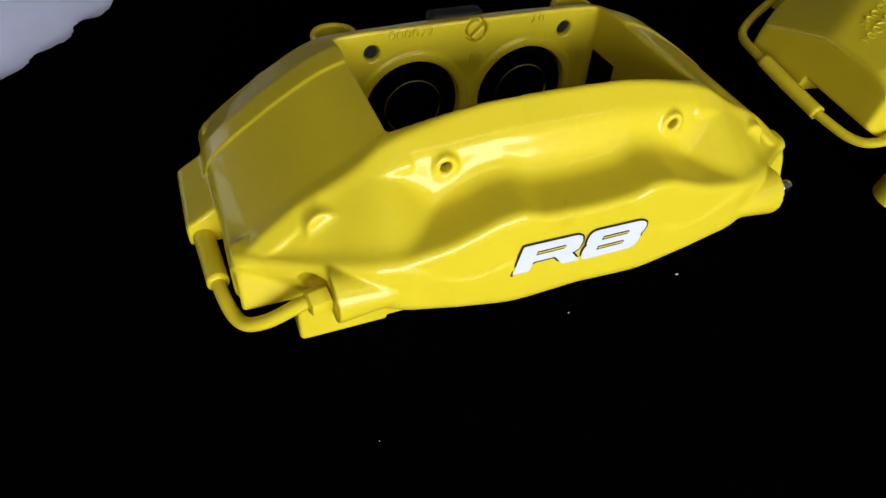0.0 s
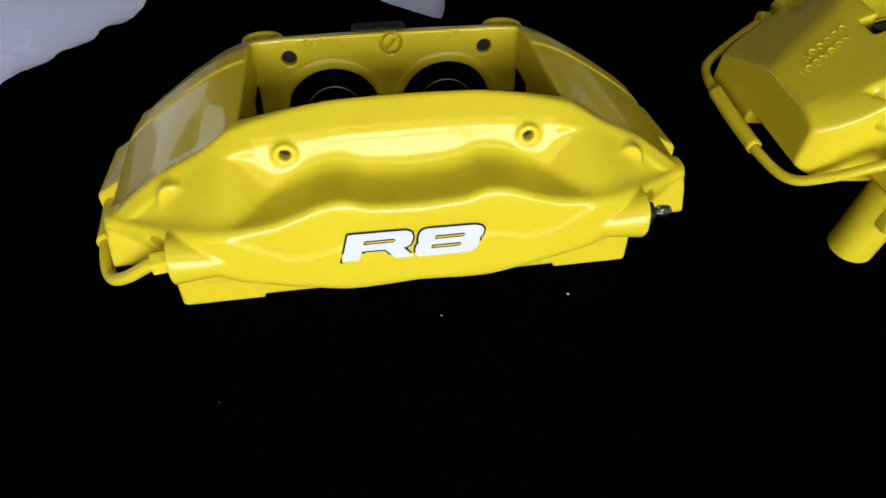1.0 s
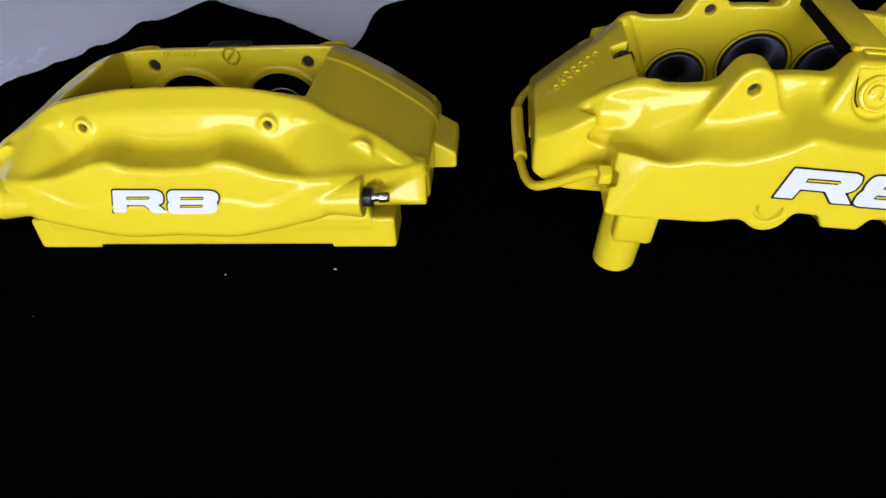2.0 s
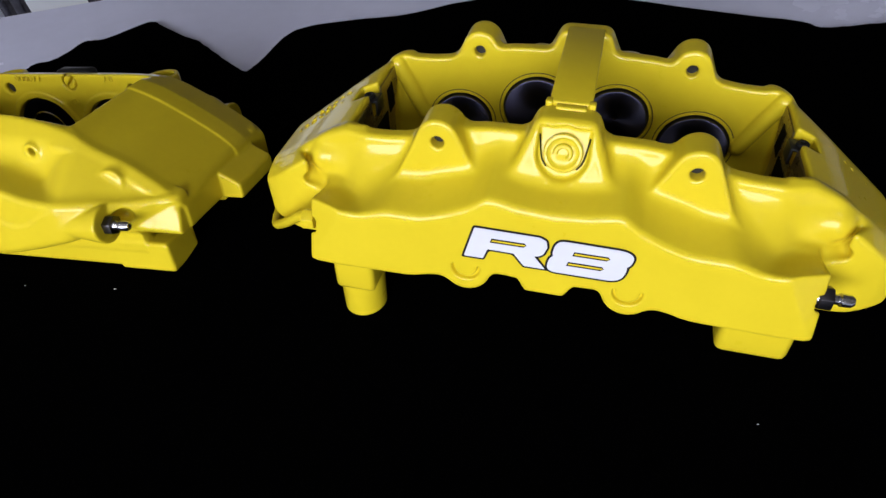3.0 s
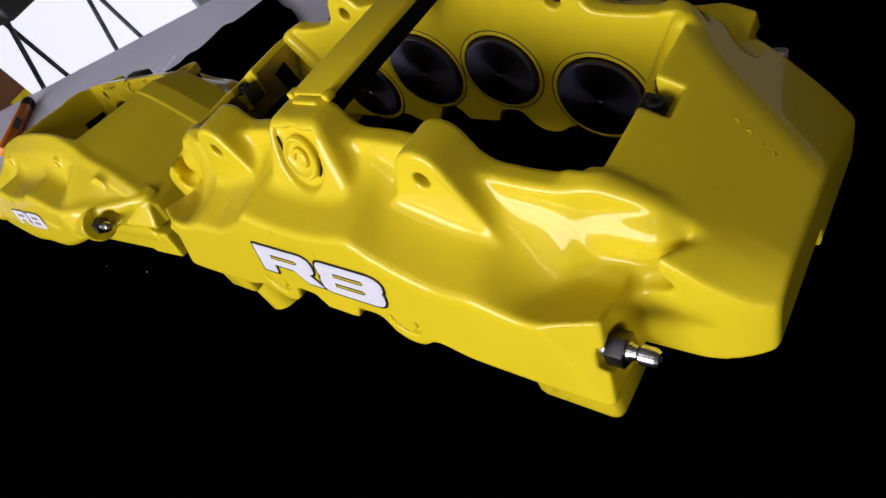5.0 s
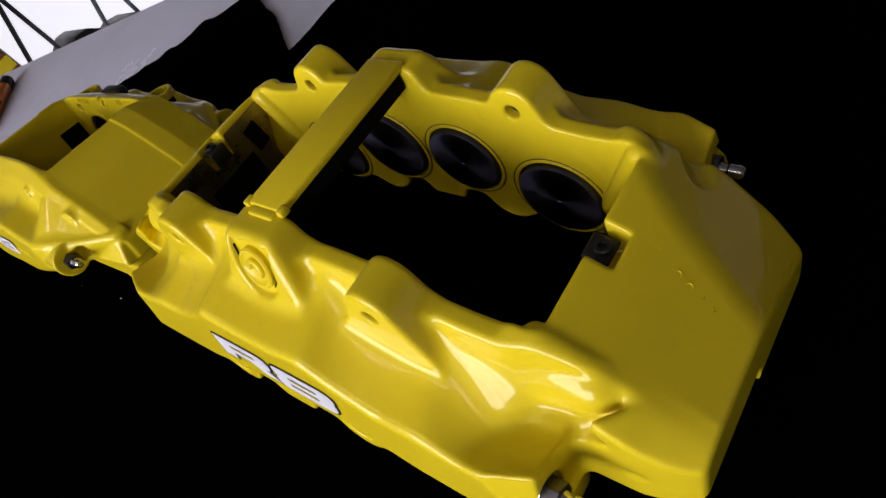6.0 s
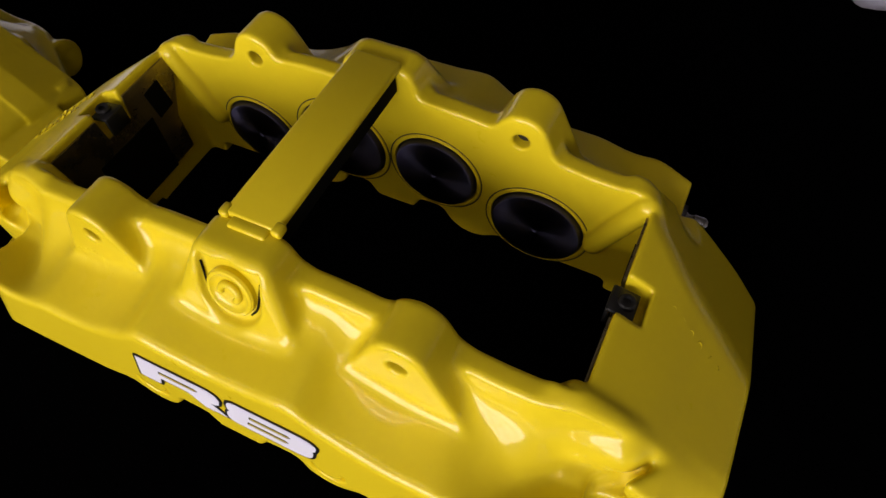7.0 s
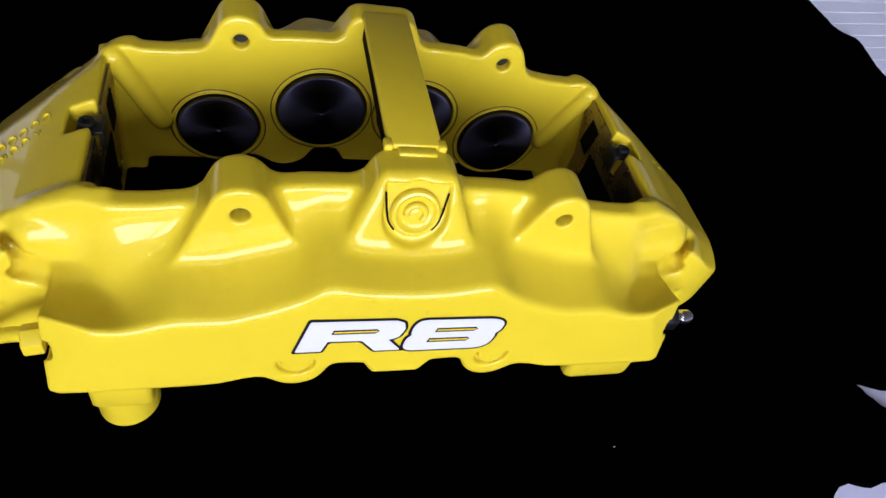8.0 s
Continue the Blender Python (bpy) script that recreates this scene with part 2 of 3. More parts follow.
def large_body(parent):
    """The eight-piston casting: two housings joined by end bridges round an open window."""
    lo, hi = (-178, -84, -98), (178, 104, 24)
    u, v, w = lattice(lo, hi, STEP)
    a, s = np.abs(u), np.abs(v - 10)
    ridge = curve(a, [(0, -17), (15, -16), (31, -13.5), (43, -20), (57, -26), (70, -29), (82, -29), (104, -33.5), (118, -32), (128, -31.5)])
    tilt = curve(a, [(0, 0.28), (80, 0.28), (95, 0.08), (108, -0.26), (130, -0.3)])
    bottom = curve(a, [(0, -66.5), (9, -66.5), (15, -59), (24, -58.5), (40, -60), (52, -65), (60, -66), (74, -69), (92, -69.5), (113, -70), (125, -69.5), (131, -69)])
    base = smin(bottom - w, np.sqrt((a - 41.5) ** 2 + (w + 58.5) ** 2) - 13.0, 5)
    rim = curve(a, [(0, 5), (35, 4.5), (50, 3), (80, -6), (95, -8), (112, -8.6), (118, -9.5), (124, -12), (138, -19.5), (149, -27)])
    slope = curve(a, [(100, -8), (112, -8.3), (118, -9), (124, -11.5), (138, -19), (149, -26.5), (162, -35), (180, -47)])
    # piston housing with its shelf and lettered face
    ridge = ridge + np.where(v > 10, 5.0, 0.0) * np.exp(-(u / 42) ** 2).astype(np.float32)
    house = allof(3.2, (w - ridge - tilt * (85 - s)) / 1.03, s - 86.8 - 0.09 * (-31 - w))
    house = allof(1.2, house, a - 128.8 - 0.05 * (-30 - w))
    house = allof(0.8, house, 0.3731 * a + 0.8903 * s + 0.2609 * w - 110.11)
    house = allof(2.0, house, base, 41.5 - s)
    # upright rim wall along the window
    flare = curve(a, [(0, 0.035), (95, 0.032), (108, 0.022), (120, 0.013), (141, 0.012)])
    foot = curve(a, [(0, 51), (104, 51), (118, 48), (130, 45.5), (141, 43.5)])
    wall = allof(3, w - rim, (s - foot - flare * np.clip(rim - w, 0, 26) ** 2) / (1 + 0.025 * np.clip(rim - w, 0, 26)))
    wall = allof(7, wall, np.where(v < 10, a - 137, a - 121))
    wall = allof(2, wall, base, 41.5 - s)
    body = smin(house, wall, 7)
    # pin lugs
    c = a - 62.6
    lug = allof(7, w - 12, side(c, w, 8, 10, 24.5, -27), side(-c, w, 8, 10, 22.5, -20))
    lug = allof(2.2, lug, s - 62 - 0.05 * (-w), -40 - w)
    lug = smax(lug, 41.5 - s, 3)
    body = smin(body, lug, 4)
    # middle boss with its bolt seat
    boss = allof(4.5, w - 17.6, side(a, w, 14, 18, 26, -11), (s - 58 - 0.36 * (16 - w)) / 1.06, -24 - w)
    boss = smax(boss, 41.5 - s, 3)
    body = smin(body, boss, 4)
    lean = (s - 58 - 0.36 * (16 - w)) / 1.06
    low = np.sqrt(u ** 2 + (w - 2.5) ** 2)
    cup = np.minimum(low - 12.6, np.maximum(np.maximum(a - 12.4, 2.5 - w), w - 14.2))
    body = smax(body, -allof(1.5, cup, -3.0 - lean), 1.6)
    # end bridges
    edge = curve(a, [(100, 51), (122, 51), (133, 57), (145, 53), (160, 49), (176, 44)])
    rear = allof(3, (w - slope) / 1.2, (s - edge - 0.45 * (slope - w)) / 1.1, s - curve(a, [(100, 61), (141, 61), (155, 58), (168, 51), (177, 45)]), -80 - w)
    lowered = slope - 0.36 * (np.sqrt(np.clip(s - 42, 0, 40) ** 2 + 36) - 6) - 0.012 * np.clip(a - 150, 0, 40) * np.clip(s - 37, 0, 22)
    under = curve(a, [(108, -77), (140, -77), (152, -76.5), (164, -73), (174, -68)])
    fore = allof(2, (w - lowered) / 1.3, s - curve(a, [(100, 58.5), (148, 58.5), (160, 56.5), (170, 52.5), (176, 48)]), under - w)
    fore = smax(fore, -allof(6, (a + 0.8 * (s - 46) - 147.5) / 1.28, -38.5 - w, 45 - s), 4)
    slim = np.where(u < 0, 1.4, 0.0)
    fore = smin(fore, capsule(a, s, w, (114, 42.5, -29.5), (133.8, 42.6, -29.6), 9.2 - slim, 10.6 - slim), 2)
    end = np.where(v < 10, fore, rear)
    facet = 0.636 * a + 0.294 * v + 0.713 * w - 83.0
    end = allof(2, end, facet)
    end = allof(2.2, end, a - 172 + 0.05 * (-44 - w), 108 - a)
    body = smin(body, end, 5)
    # channel that ends in a hollow behind the shoulder, and the recess round the bleed screw
    slit = np.where(v < 10, capsule(a, s, w, (133, 57.5, -39), (139.5, 54.5, -38), 3.2, 3.4), capsule(a, s, w, (122, 70, -28), (137, 51, -25), 6.5, 5.5))
    body = smax(body, -slit, 4)
    body = smax(body, -capsule(a, s, w, (139, 79, -53), (150, 63, -57), 6.2, 4.5), 3)
    # slanted ribs in the corners of the window
    rib = capsule(a, s, w, (115.5, 41.5, -13), (99, 41.5, -46), 5.2, 5.2)
    # window, bores, pin holes
    body = smax(body, -allof(3, a - 117.5, s - 41.5), 1.6)
    body = smin(body, rib, 1.0)
    for cu, cw, r in BORES:
        ring = np.sqrt((u - cu) ** 2 + (w - cw) ** 2)
        body = smax(body, -np.maximum(ring - r - 0.9, s - 52), 0.8)
    body = smax(body, -np.maximum(np.sqrt((a - 62.6) ** 2 + w ** 2) - 3.4, np.maximum(s - 75, 30 - s)), 1.0)
    # clip notches in the end bridges
    notch = np.maximum(np.maximum(np.abs(a - 121) - 6.5, np.abs(v - 9) - 7.5), -26 - w)
    body = smax(body, -notch, 1.2)
    # bleed and pipe seats in the side faces
    body = smax(body, -np.maximum(np.sqrt((s - 77.5) ** 2 + (w + 50) ** 2) - 7.5, np.maximum(126.5 - a, a - 140)), 1.0)
    # half-round marks on the lower lobes of the lettered face
    lobe = np.sqrt((a - 41.5) ** 2 + (w + 57) ** 2)
    arc = np.maximum(np.maximum(np.abs(lobe - 6.8) - 0.85, w + 55.0), np.maximum(v + 60, -(s - 86.8 - 0.09 * (-31 - w)) - 3.0))
    body = smax(body, -arc, 0.5)
    return skin(body, lo, STEP, "body", YELLOW, parent)


def small_body(parent):
    """The four-piston casting with its arched rim and straight foot bar."""
    lo, hi = (-170, -88, -97), (170, 104, 24)
    u, v, w = lattice(lo, hi, STEP)
    a, s = np.abs(u), np.abs(v - 8)
    arch = curve(a, [(0, 19), (30, 18.5), (44, 17), (60, 14.5), (78, 10.5), (99, -1.5), (117, -10.5), (129, -19), (141, -29), (149, -37), (154, -46)])
    ridge = curve(a, [(0, -13), (20, -12), (33, -8.5), (42, -9.5), (52, -13), (66, -17.5), (80, -19.5), (100, -22), (118, -28), (135, -32), (149, -34)])
    bottom = curve(a, [(0, -59.5), (30, -61), (55, -57), (80, -51), (105, -46), (116, -48), (126, -58), (138, -58), (150, -50)])
    plan = curve(a, [(0, 90.5), (80, 90), (95, 87), (110, 78.5), (128, 66.5), (140, 59), (149, 54)])
    brink = curve(a, [(0, 46), (40, 46.5), (75, 50), (100, 52.5), (150, 52.5)])
    crest = curve(a, [(60, 15), (70, 14.5), (77, 13.5), (91, 9), (106, 1), (124, -10.5), (143, -24.5), (149, -31), (152, -37)])
    under = np.clip((a - 112) / 10, 0, 1)
    face = s - plan - (1 - under) * 0.05 * (-30 - w) + under * 0.42 * np.clip(-34 - w, 0, 40)
    house = allof(4, w - ridge - 0.10 * (86 - s), face, a - 148.5 - 0.03 * (-34 - w))
    # beyond the pin holes the hollow is filled up to a plain slope
    full = np.clip((a - 46) / 44, 0, 1)
    full = full * full * (3 - 2 * full)
    reach = np.maximum(plan - 4 - brink, 5)
    fill = allof(1.2, (w - arch + (arch - ridge) * (s - brink) / reach + 22 * (1 - full) + 0.8) / 1.2, w - arch + 0.4, face, a - 148.5 - 0.03 * (-34 - w))
    house = smin(house, fill, 3)
    house = smax(house, bottom - w, 9)
    house = smax(house, 43.5 - s, 2.5)
    step = np.clip((v + 38) / 62, 0, 1)
    crest = crest - 0.24 * np.clip(v - 40, 0, 30)
    deck = arch + (crest - 0.9 - arch) * step
    bevel = (w - arch + 0.95 * (s - brink)) / 1.38
    wall = allof(1.6, w - np.where(v < 8, arch, np.minimum(arch, crest)), bevel, (w - arch + 0.95 * (57 - brink) + 3.0 * (s - 57)) / 3.16, s - 68 + np.clip(-48 - w, 0, 14), a - 148)
    wall = allof(2, wall, -76 - w, 43.5 - s)
    wall = np.where(a > 110, np.maximum(wall, -56 - w), wall)
    body = smin(house, wall, 8 - 7 * full)
    front = allof(1.6, (w - deck) / 1.15, bevel, -56 - w, s - np.minimum(plan - 2, 59))
    front = allof(2.5, front, a - 149.5, 70 - a, v - 30)
    back = allof(1.0, (w - crest) / 1.15, 24 - v, v - 66)
    back = allof(2.0, back, a - 150.5, 70 - a, -57 - w)
    tab = allof(2, (w + 37 + 0.6 * (a - 150)) / 1.17, np.abs(v - 21) - 24, a - 164.5, 140 - a, -57 - w)
    back = smin(back, tab, 2)
    body = np.minimum(body, front)
    body = smin(body, back, 0.6)
    # foot bars
    for mid in (-30, 46):
        body = smin(body, allof(2.5, np.abs(v - mid) - 16, a - 125, w + 70, np.where(a > 81, -93.5, -91.0) - w), 3)
    # bosses for bleeder and pipe
    body = smin(body, np.maximum(capsule(a, s, w, (72, 85, -38), (112, 80, -37.5), 4.5, 12.5), a - 113.2), 1.2)
    body = smax(body, -np.maximum(capsule(a, s, w, (118, 92, -40), (118.5, 70, -36.5), 7.5, 5.5), 113.4 - a), 2)
    body = smin(body, allof(1.5, np.sqrt((a - 110) ** 2 + (w + 17.5) ** 2) - 7.2, s - 61.5, 46 - s), 3)
    body = smin(body, allof(1.2, np.sqrt((a - 57) ** 2 + w ** 2) - 5.4, s - 60.6, 46 - s), 2.2)
    body = smax(body, -np.maximum(np.sqrt((a - 57) ** 2 + w ** 2) - np.where(v < 8, 2.7, 4.2), np.maximum(s - 75, 30 - s)), 0.6)
    # window, eyelets, bores
    body = smax(body, -np.maximum(np.sqrt((a - 72) ** 2 + (v - 71) ** 2) - 9.0, -75 - w), 0.8)
    body = smax(body, -allof(3, a - 77, s - 43.5), 1.6)
    for cu, cw, r in ((34, -35.5, 28),):
        ring = np.sqrt((a - cu) ** 2 + (w - cw) ** 2)
        lip = allof(1, ring - 33, 42.3 - s, s - 50)
        body = smin(body, lip, 1.2)
        body = smax(body, -np.maximum(ring - r, s - 54), 0.8)
    mark = np.sqrt((u - 2) ** 2 + (w - 5.5) ** 2)
    slash = np.abs((u - 2) - (w - 5.5)) / 1.41 - 0.8
    groove = np.minimum(np.abs(mark - 5.8) - 0.7, np.maximum(slash, mark - 5.8))
    body = smax(body, -np.maximum(np.maximum(groove, 45 - v), v - 56), 0.25)
    return skin(body, lo, STEP, "body", YELLOW, parent)


def frame_of(o, u, v):
    u, v = Vector(u).normalized(), Vector(v)
    v = (v - u * v.dot(u)).normalized()
    w = u.cross(v)
    return Matrix(((u.x, v.x, w.x, o[0]), (u.y, v.y, w.y, o[1]), (u.z, v.z, w.z, o[2]), (0, 0, 0, 1)))


LARGE = frame_of((0.51325, 0.0565, 0.10425), (0.99547, -0.02399, -0.09195), (0.01657, 0.99661, -0.08061))
SMALL = frame_of((0.123, 0.06225, 0.0825), (0.99999, 0.00442, 0.0), (-0.00434, 0.98077, -0.19514))

MM = 0.001


def at(x, y, z, rx=0, ry=0, rz=0):
    return pose(x * MM, y * MM, z * MM, rx, ry, rz)


def bleeder(parent, x, y, z, ry=90, s=1.0):
    m = at(x, y, z, 0, ry, 0)
    b = part("bleed_screw", turned([(4.5, -6), (4.5, 0), (3.3, 1), (3.3, 5), (2.6, 6), (2.6, 7.5), (3.4, 8.5), (3.2, 13), (2.2, 14.5), (1.2, 14.5), (1.2, 12), (0, 12)], m, 24), CHROME, parent, "bright steel bleed nipple")
    part("hex", prism([(6.3 * MM * math.cos(radians(60 * i)), 6.3 * MM * math.sin(radians(60 * i))) for i in range(6)], -2 * MM, 4.5 * MM, m, 0.0006), STEEL, b, "dark steel hexagon")
    return b


def piston(parent, x, z, y, r, sign, cup=0.0):
    """A cup piston whose face looks along -y (sign 1) or +y (sign -1)."""
    m = at(x, y, z, 90 * sign, 0, 0)
    face = [(r * 0.62, 2.3), (r * 0.57, 2.0 - cup), (0, 1.9 - cup)] if cup else [(r * 0.5, 2.5), (1.3, 2.4), (0.9, 1.9), (0, 1.8)]
    p = part("piston", turned([(r, -14), (r, 1.2), (r - 0.6, 2.2), (r - 1.6, 2.6)] + face, Matrix(), 72), CUP if cup else PISTON, parent, "black anodised piston face", at=m)
    back = at(0, 0, -0.6)
    if cup:
        # the arc of reflected light on the cup's edge, made as a bright ring
        part("rim_glint", turned([(r * 0.60, 1.2), (r * 0.64, 2.2), (r * 0.645, 2.9), (r * 0.62, 3.2), (r * 0.585, 2.9), (r * 0.575, 1.2)], Matrix(), 64, hollow=True), CHROME, p, "bright ring for the glint on the cup's rim")
    part("bore_lip", turned([(r + 0.9, -2.5), (r + 0.9, 0.6), (r + 1.3, 1.0), (r + 2.6, 1.0), (r + 3.0, 0.6), (r + 3.0, -2.5)], back, 72, hollow=True), YELLOW, p, "yellow machined lip")
    part("seal_line", turned([(r + 3.0, -2.5), (r + 3.0, 0.75), (r + 3.5, 0.75), (r + 3.5, -2.5)], back, 72, hollow=True), BOOT, p, "thin dark joint")
    part("dust_boot", turned([(r + 1.0, -9), (r + 1.0, -1.6), (r + 0.6, -1.0), (r + 0.1, -1.2), (r + 0.1, -9)], Matrix(), 56, hollow=True), BOOT, p)
    return p


LETTER = [(-37.5, -29.9), (-4.6, -30.3), (-1.4, -31.9), (-0.6, -35.6), (-2.2, -40.1), (-4.2, -41.6), (-6.6, -42.2), (-0.7, -49.2), (-11.3, -49.2), (-17.0, -42.3), (-30.4, -42.1), (-32.5, -48.3), (-42.5, -48.3)]
FIGURE = [(7.1, -30.5), (35.5, -30.9), (39.4, -32.1), (41.1, -34.5), (40.1, -38.8), (38.2, -40.4), (38.7, -41.9), (37.6, -46.5), (35.2, -49.0), (31.7, -50.0), (2.9, -50.0), (0.2, -48.3), (0.4, -43.9), (1.3, -41.4), (2.8, -40.1), (2.1, -38.4), (2.9, -33.8), (4.6, -31.3)]
SLOTS = [(-28.9, -36.4, -11.0), (12.3, -37.0, 29.8), (10.0, -43.5, 27.6)]


def offset(points, d):
    out = []
    for i, p in enumerate(points):
        a, b, c = Vector(points[i - 1]), Vector(p), Vector(points[(i + 1) % len(points)])
        n1, n2 = Vector(((a - b).y, (b - a).x)).normalized(), Vector(((b - c).y, (c - b).x)).normalized()
        n = (n1 + n2).normalized()
        out.append(tuple(b + n * (d / max(0.5, n.dot(n1)))))
    return out


def rounded(points, r):
    """The outline with its corners rounded."""
    out = []
    for i, p in enumerate(points):
        a, b, c = Vector(points[i - 1]), Vector(p), Vector(points[(i + 1) % len(points)])
        p0 = b + (a - b) * min(0.45, r / (a - b).length)
        p1 = b + (c - b) * min(0.45, r / (c - b).length)
        out += [tuple(p0 * (1 - t) ** 2 + b * 2 * t * (1 - t) + p1 * t * t) for t in (0, 0.33, 0.67, 1)]
    return out


def decal(parent, m, scale):
    """The white vinyl marks with their black borders; drawn in the plane of the face, x along it and y up."""
    k = scale * MM
    sized = lambda pts: [(x * k, y * k) for x, y in pts]
    for shape, r in ((LETTER, 0.7), (FIGURE, 2.0)):
        pts = rounded(shape, r)
        b = part("decal_border", prism(sized(rounded(offset(shape, 1.15), r + 0.6)), 0.0, 0.00012, m), OUTLINE, parent, "thin black border", False)
        part("decal", prism(sized(pts), 0.00012, 0.0003, m), WHITE, b, "white vinyl decal", False)
        for x0, y, x1 in SLOTS:
            if (x0 < 0) == (shape is LETTER):
                for h, z, mat, nm in ((1.3, 0.00038, OUTLINE, "slot_border"), (0.42, 0.00046, YELLOW, "slot")):
                    bar = [(x0 + 0.8 - h, y - h), (x1 - 1.4, y - h), (x1 - 0.4 + h * 0.5, y), (x1 - 0.8, y + h), (x0 + 0.8 - h * 0.4, y + h)]
                    part(nm, prism(sized(bar), 0.0003, z, m), mat, b, "", False)


def nut(parent, m, r=6.0, h=7.0):
    return part("pipe_nut", prism([(r * MM * math.cos(radians(60 * i)), r * MM * math.sin(radians(60 * i))) for i in range(6)], 0, h * MM, m, 0.0008), YELLOW, parent)


# ---- room ----


def structure(name, bm, mat, label, smooth=False):
    ob = part(name, bm, mat, None, label, smooth)
    return tagged(ob, label, name.split("_")[0], "", "structure")


FLOOR = -0.75
structure("floor", boxy(8, 8, 0.1, pose(0, 0.5, FLOOR - 0.05)), PAINT, "pale floor of the room")
structure("ceiling", boxy(8, 8, 0.1, pose(0, 0.5, 2.65)), PALE, "grey ceiling")
structure("wall_north", boxy(8, 0.1, 3.3, pose(0, 4.55, 0.95)), LOW_BOUNCE, "far wall in a grey darkened to cut bounce")
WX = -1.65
structure("wall_west", boxy(0.1, 3.9, 3.3, pose(WX, -1.52, 0.95)), LOW_BOUNCE, "plain side wall beside the window")
# unseen lintel, brought low to keep the window's glow off the castings
structure("wall_west_lintel", boxy(0.1, 3.2, 2.45, pose(WX, 2.03, 1.375)), LOW_BOUNCE, "unseen dark grey wall over the window, lowered to cut its reflection")
structure("wall_west_end", boxy(0.1, 0.95, 3.3, pose(WX, 4.1, 0.95)), LOW_BOUNCE, "plain side wall beside the window")
backdrop, bn, bl, bp = material("daylight")
bp.inputs["Base Color"].default_value = (0.8, 0.85, 1.0, 1)
bp.inputs["Emission Color"].default_value = (0.82, 0.87, 1.0, 1)
bp.inputs["Emission Strength"].default_value = 0.88
structure("backdrop", boxy(0.02, 5.0, 3.2, pose(WX - 0.9, 2.0, 0.6)), backdrop, "bright overexposed daylight outside the window")
window = thing("window_1", pose(WX, 0, 0), "tall white-framed window with dark mullions", "window", "", "structure")
for y, d, mat in ((0.46, 0.05, PAINT), (1.60, 0.022, STEEL), (1.66, 0.022, STEEL), (2.02, 0.02, STEEL), (2.9, 0.03, PAINT), (3.6, 0.05, PAINT)):
    part("window_frame", boxy(0.06, d, 0.898, pose(0, y, -0.301), 0.003), mat, window, "", False)
part("side_panel", boxy(0.03, 0.42, 0.55, pose(0, 1.36, -0.475), 0.003), RIBBED, window, "grey-white lower panel", False)
structure("wall_east", boxy(0.1, 8, 3.3, pose(4.05, 0.5, 0.95)), PALE, "grey side wall")
# the wall behind has a wide window in it
for name, x0, x1, z0, z1 in (("wall_south_left", -4.0, -1.6, -0.7, 2.6), ("wall_south_right", 2.0, 4.0, -0.7, 2.6), ("wall_south_sill", -1.6, 2.0, -0.7, 0.19), ("wall_south_lintel", -1.6, 2.0, 2.29, 2.6)):
    structure(name, boxy(x1 - x0, 0.1, z1 - z0, pose((x0 + x1) / 2, -3.55, (z0 + z1) / 2)), PALE, "grey wall round the wide window")
wide = thing("window_2", pose(0.20, -3.49, 1.24), "wide white-framed window with thin mullions", "window", "", "structure")
for x in (-1.78, -0.6, 0.6, 1.78):
    part("window_frame", boxy(0.05, 0.04, 2.0, pose(x, 0, 0), 0.004), PAINT, wide, "", False)
for z in (-0.98, -0.5, 0.0, 0.5, 0.98):
    part("window_frame", boxy(3.6, 0.036, 0.07, pose(0, 0, z), 0.004), PAINT, wide, "", False)
fitting = thing("ceiling_light", pose(0.2, -1.45, 2.6), "long white ceiling lamp with two tubes", "ceiling light")
part("housing", boxy(4.3, 0.34, 0.06, pose(0, 0, -0.032), 0.006), PAINT, fitting, "", False)

# ---- table, cloth and the things round them ----
EDGE = [(-0.30, -0.02), (-0.235, 0.085), (-0.173, 0.165), (-0.160, 0.190), (-0.146, 0.212), (-0.138, 0.222), (-0.120, 0.234), (-0.114, 0.245), (-0.094, 0.258),
        (-0.088, 0.274), (-0.072, 0.281), (-0.064, 0.294), (-0.060, 0.312), (-0.055, 0.323), (-0.034, 0.328), (-0.022, 0.340), (0.004, 0.367), (0.028, 0.356),
        (0.070, 0.332), (0.092, 0.322), (0.123, 0.299), (0.171, 0.264), (0.180, 0.266), (0.186, 0.290), (0.198, 0.343), (0.250, 0.362), (0.313, 0.374), (0.370, 0.400), (0.47, 0.415), (0.60, 0.375)]
RIGHT = [(0.681, 0.350), (0.70, 0.338), (0.727, 0.340), (0.765, 0.345), (0.786, 0.326), (0.812, 0.307), (0.839, 0.331), (0.885, 0.338), (0.935, 0.312),
         (0.943, 0.285), (0.947, 0.263), (0.960, 0.248), (0.957, 0.215), (0.955, 0.12), (0.92, 0.03), (0.85, -0.035), (0.80, -0.052), (0.770, -0.045),
         (0.777, -0.060), (0.80, -0.086), (0.754, -0.099), (0.735, -0.096), (0.718, -0.104), (0.69, -0.15), (0.66, -0.40), (-0.36, -0.42), (-0.36, -0.15)]


def ragged(points, depth=0.0007, steps=6):
    """A soft line through the points with a slightly frayed edge."""
    random.seed(4)
    return [p + Vector((random.uniform(-depth, depth), random.uniform(-depth, depth))) for p in smooth_path(points, steps)]


cloth = part("black_cloth", prism([tuple(p) for p in ragged(EDGE + RIGHT)], -0.0072, -0.0015), CLOTH, None, "", False)
tagged(cloth, "black velvet cloth with a ragged edge spread on a white table", "cloth")

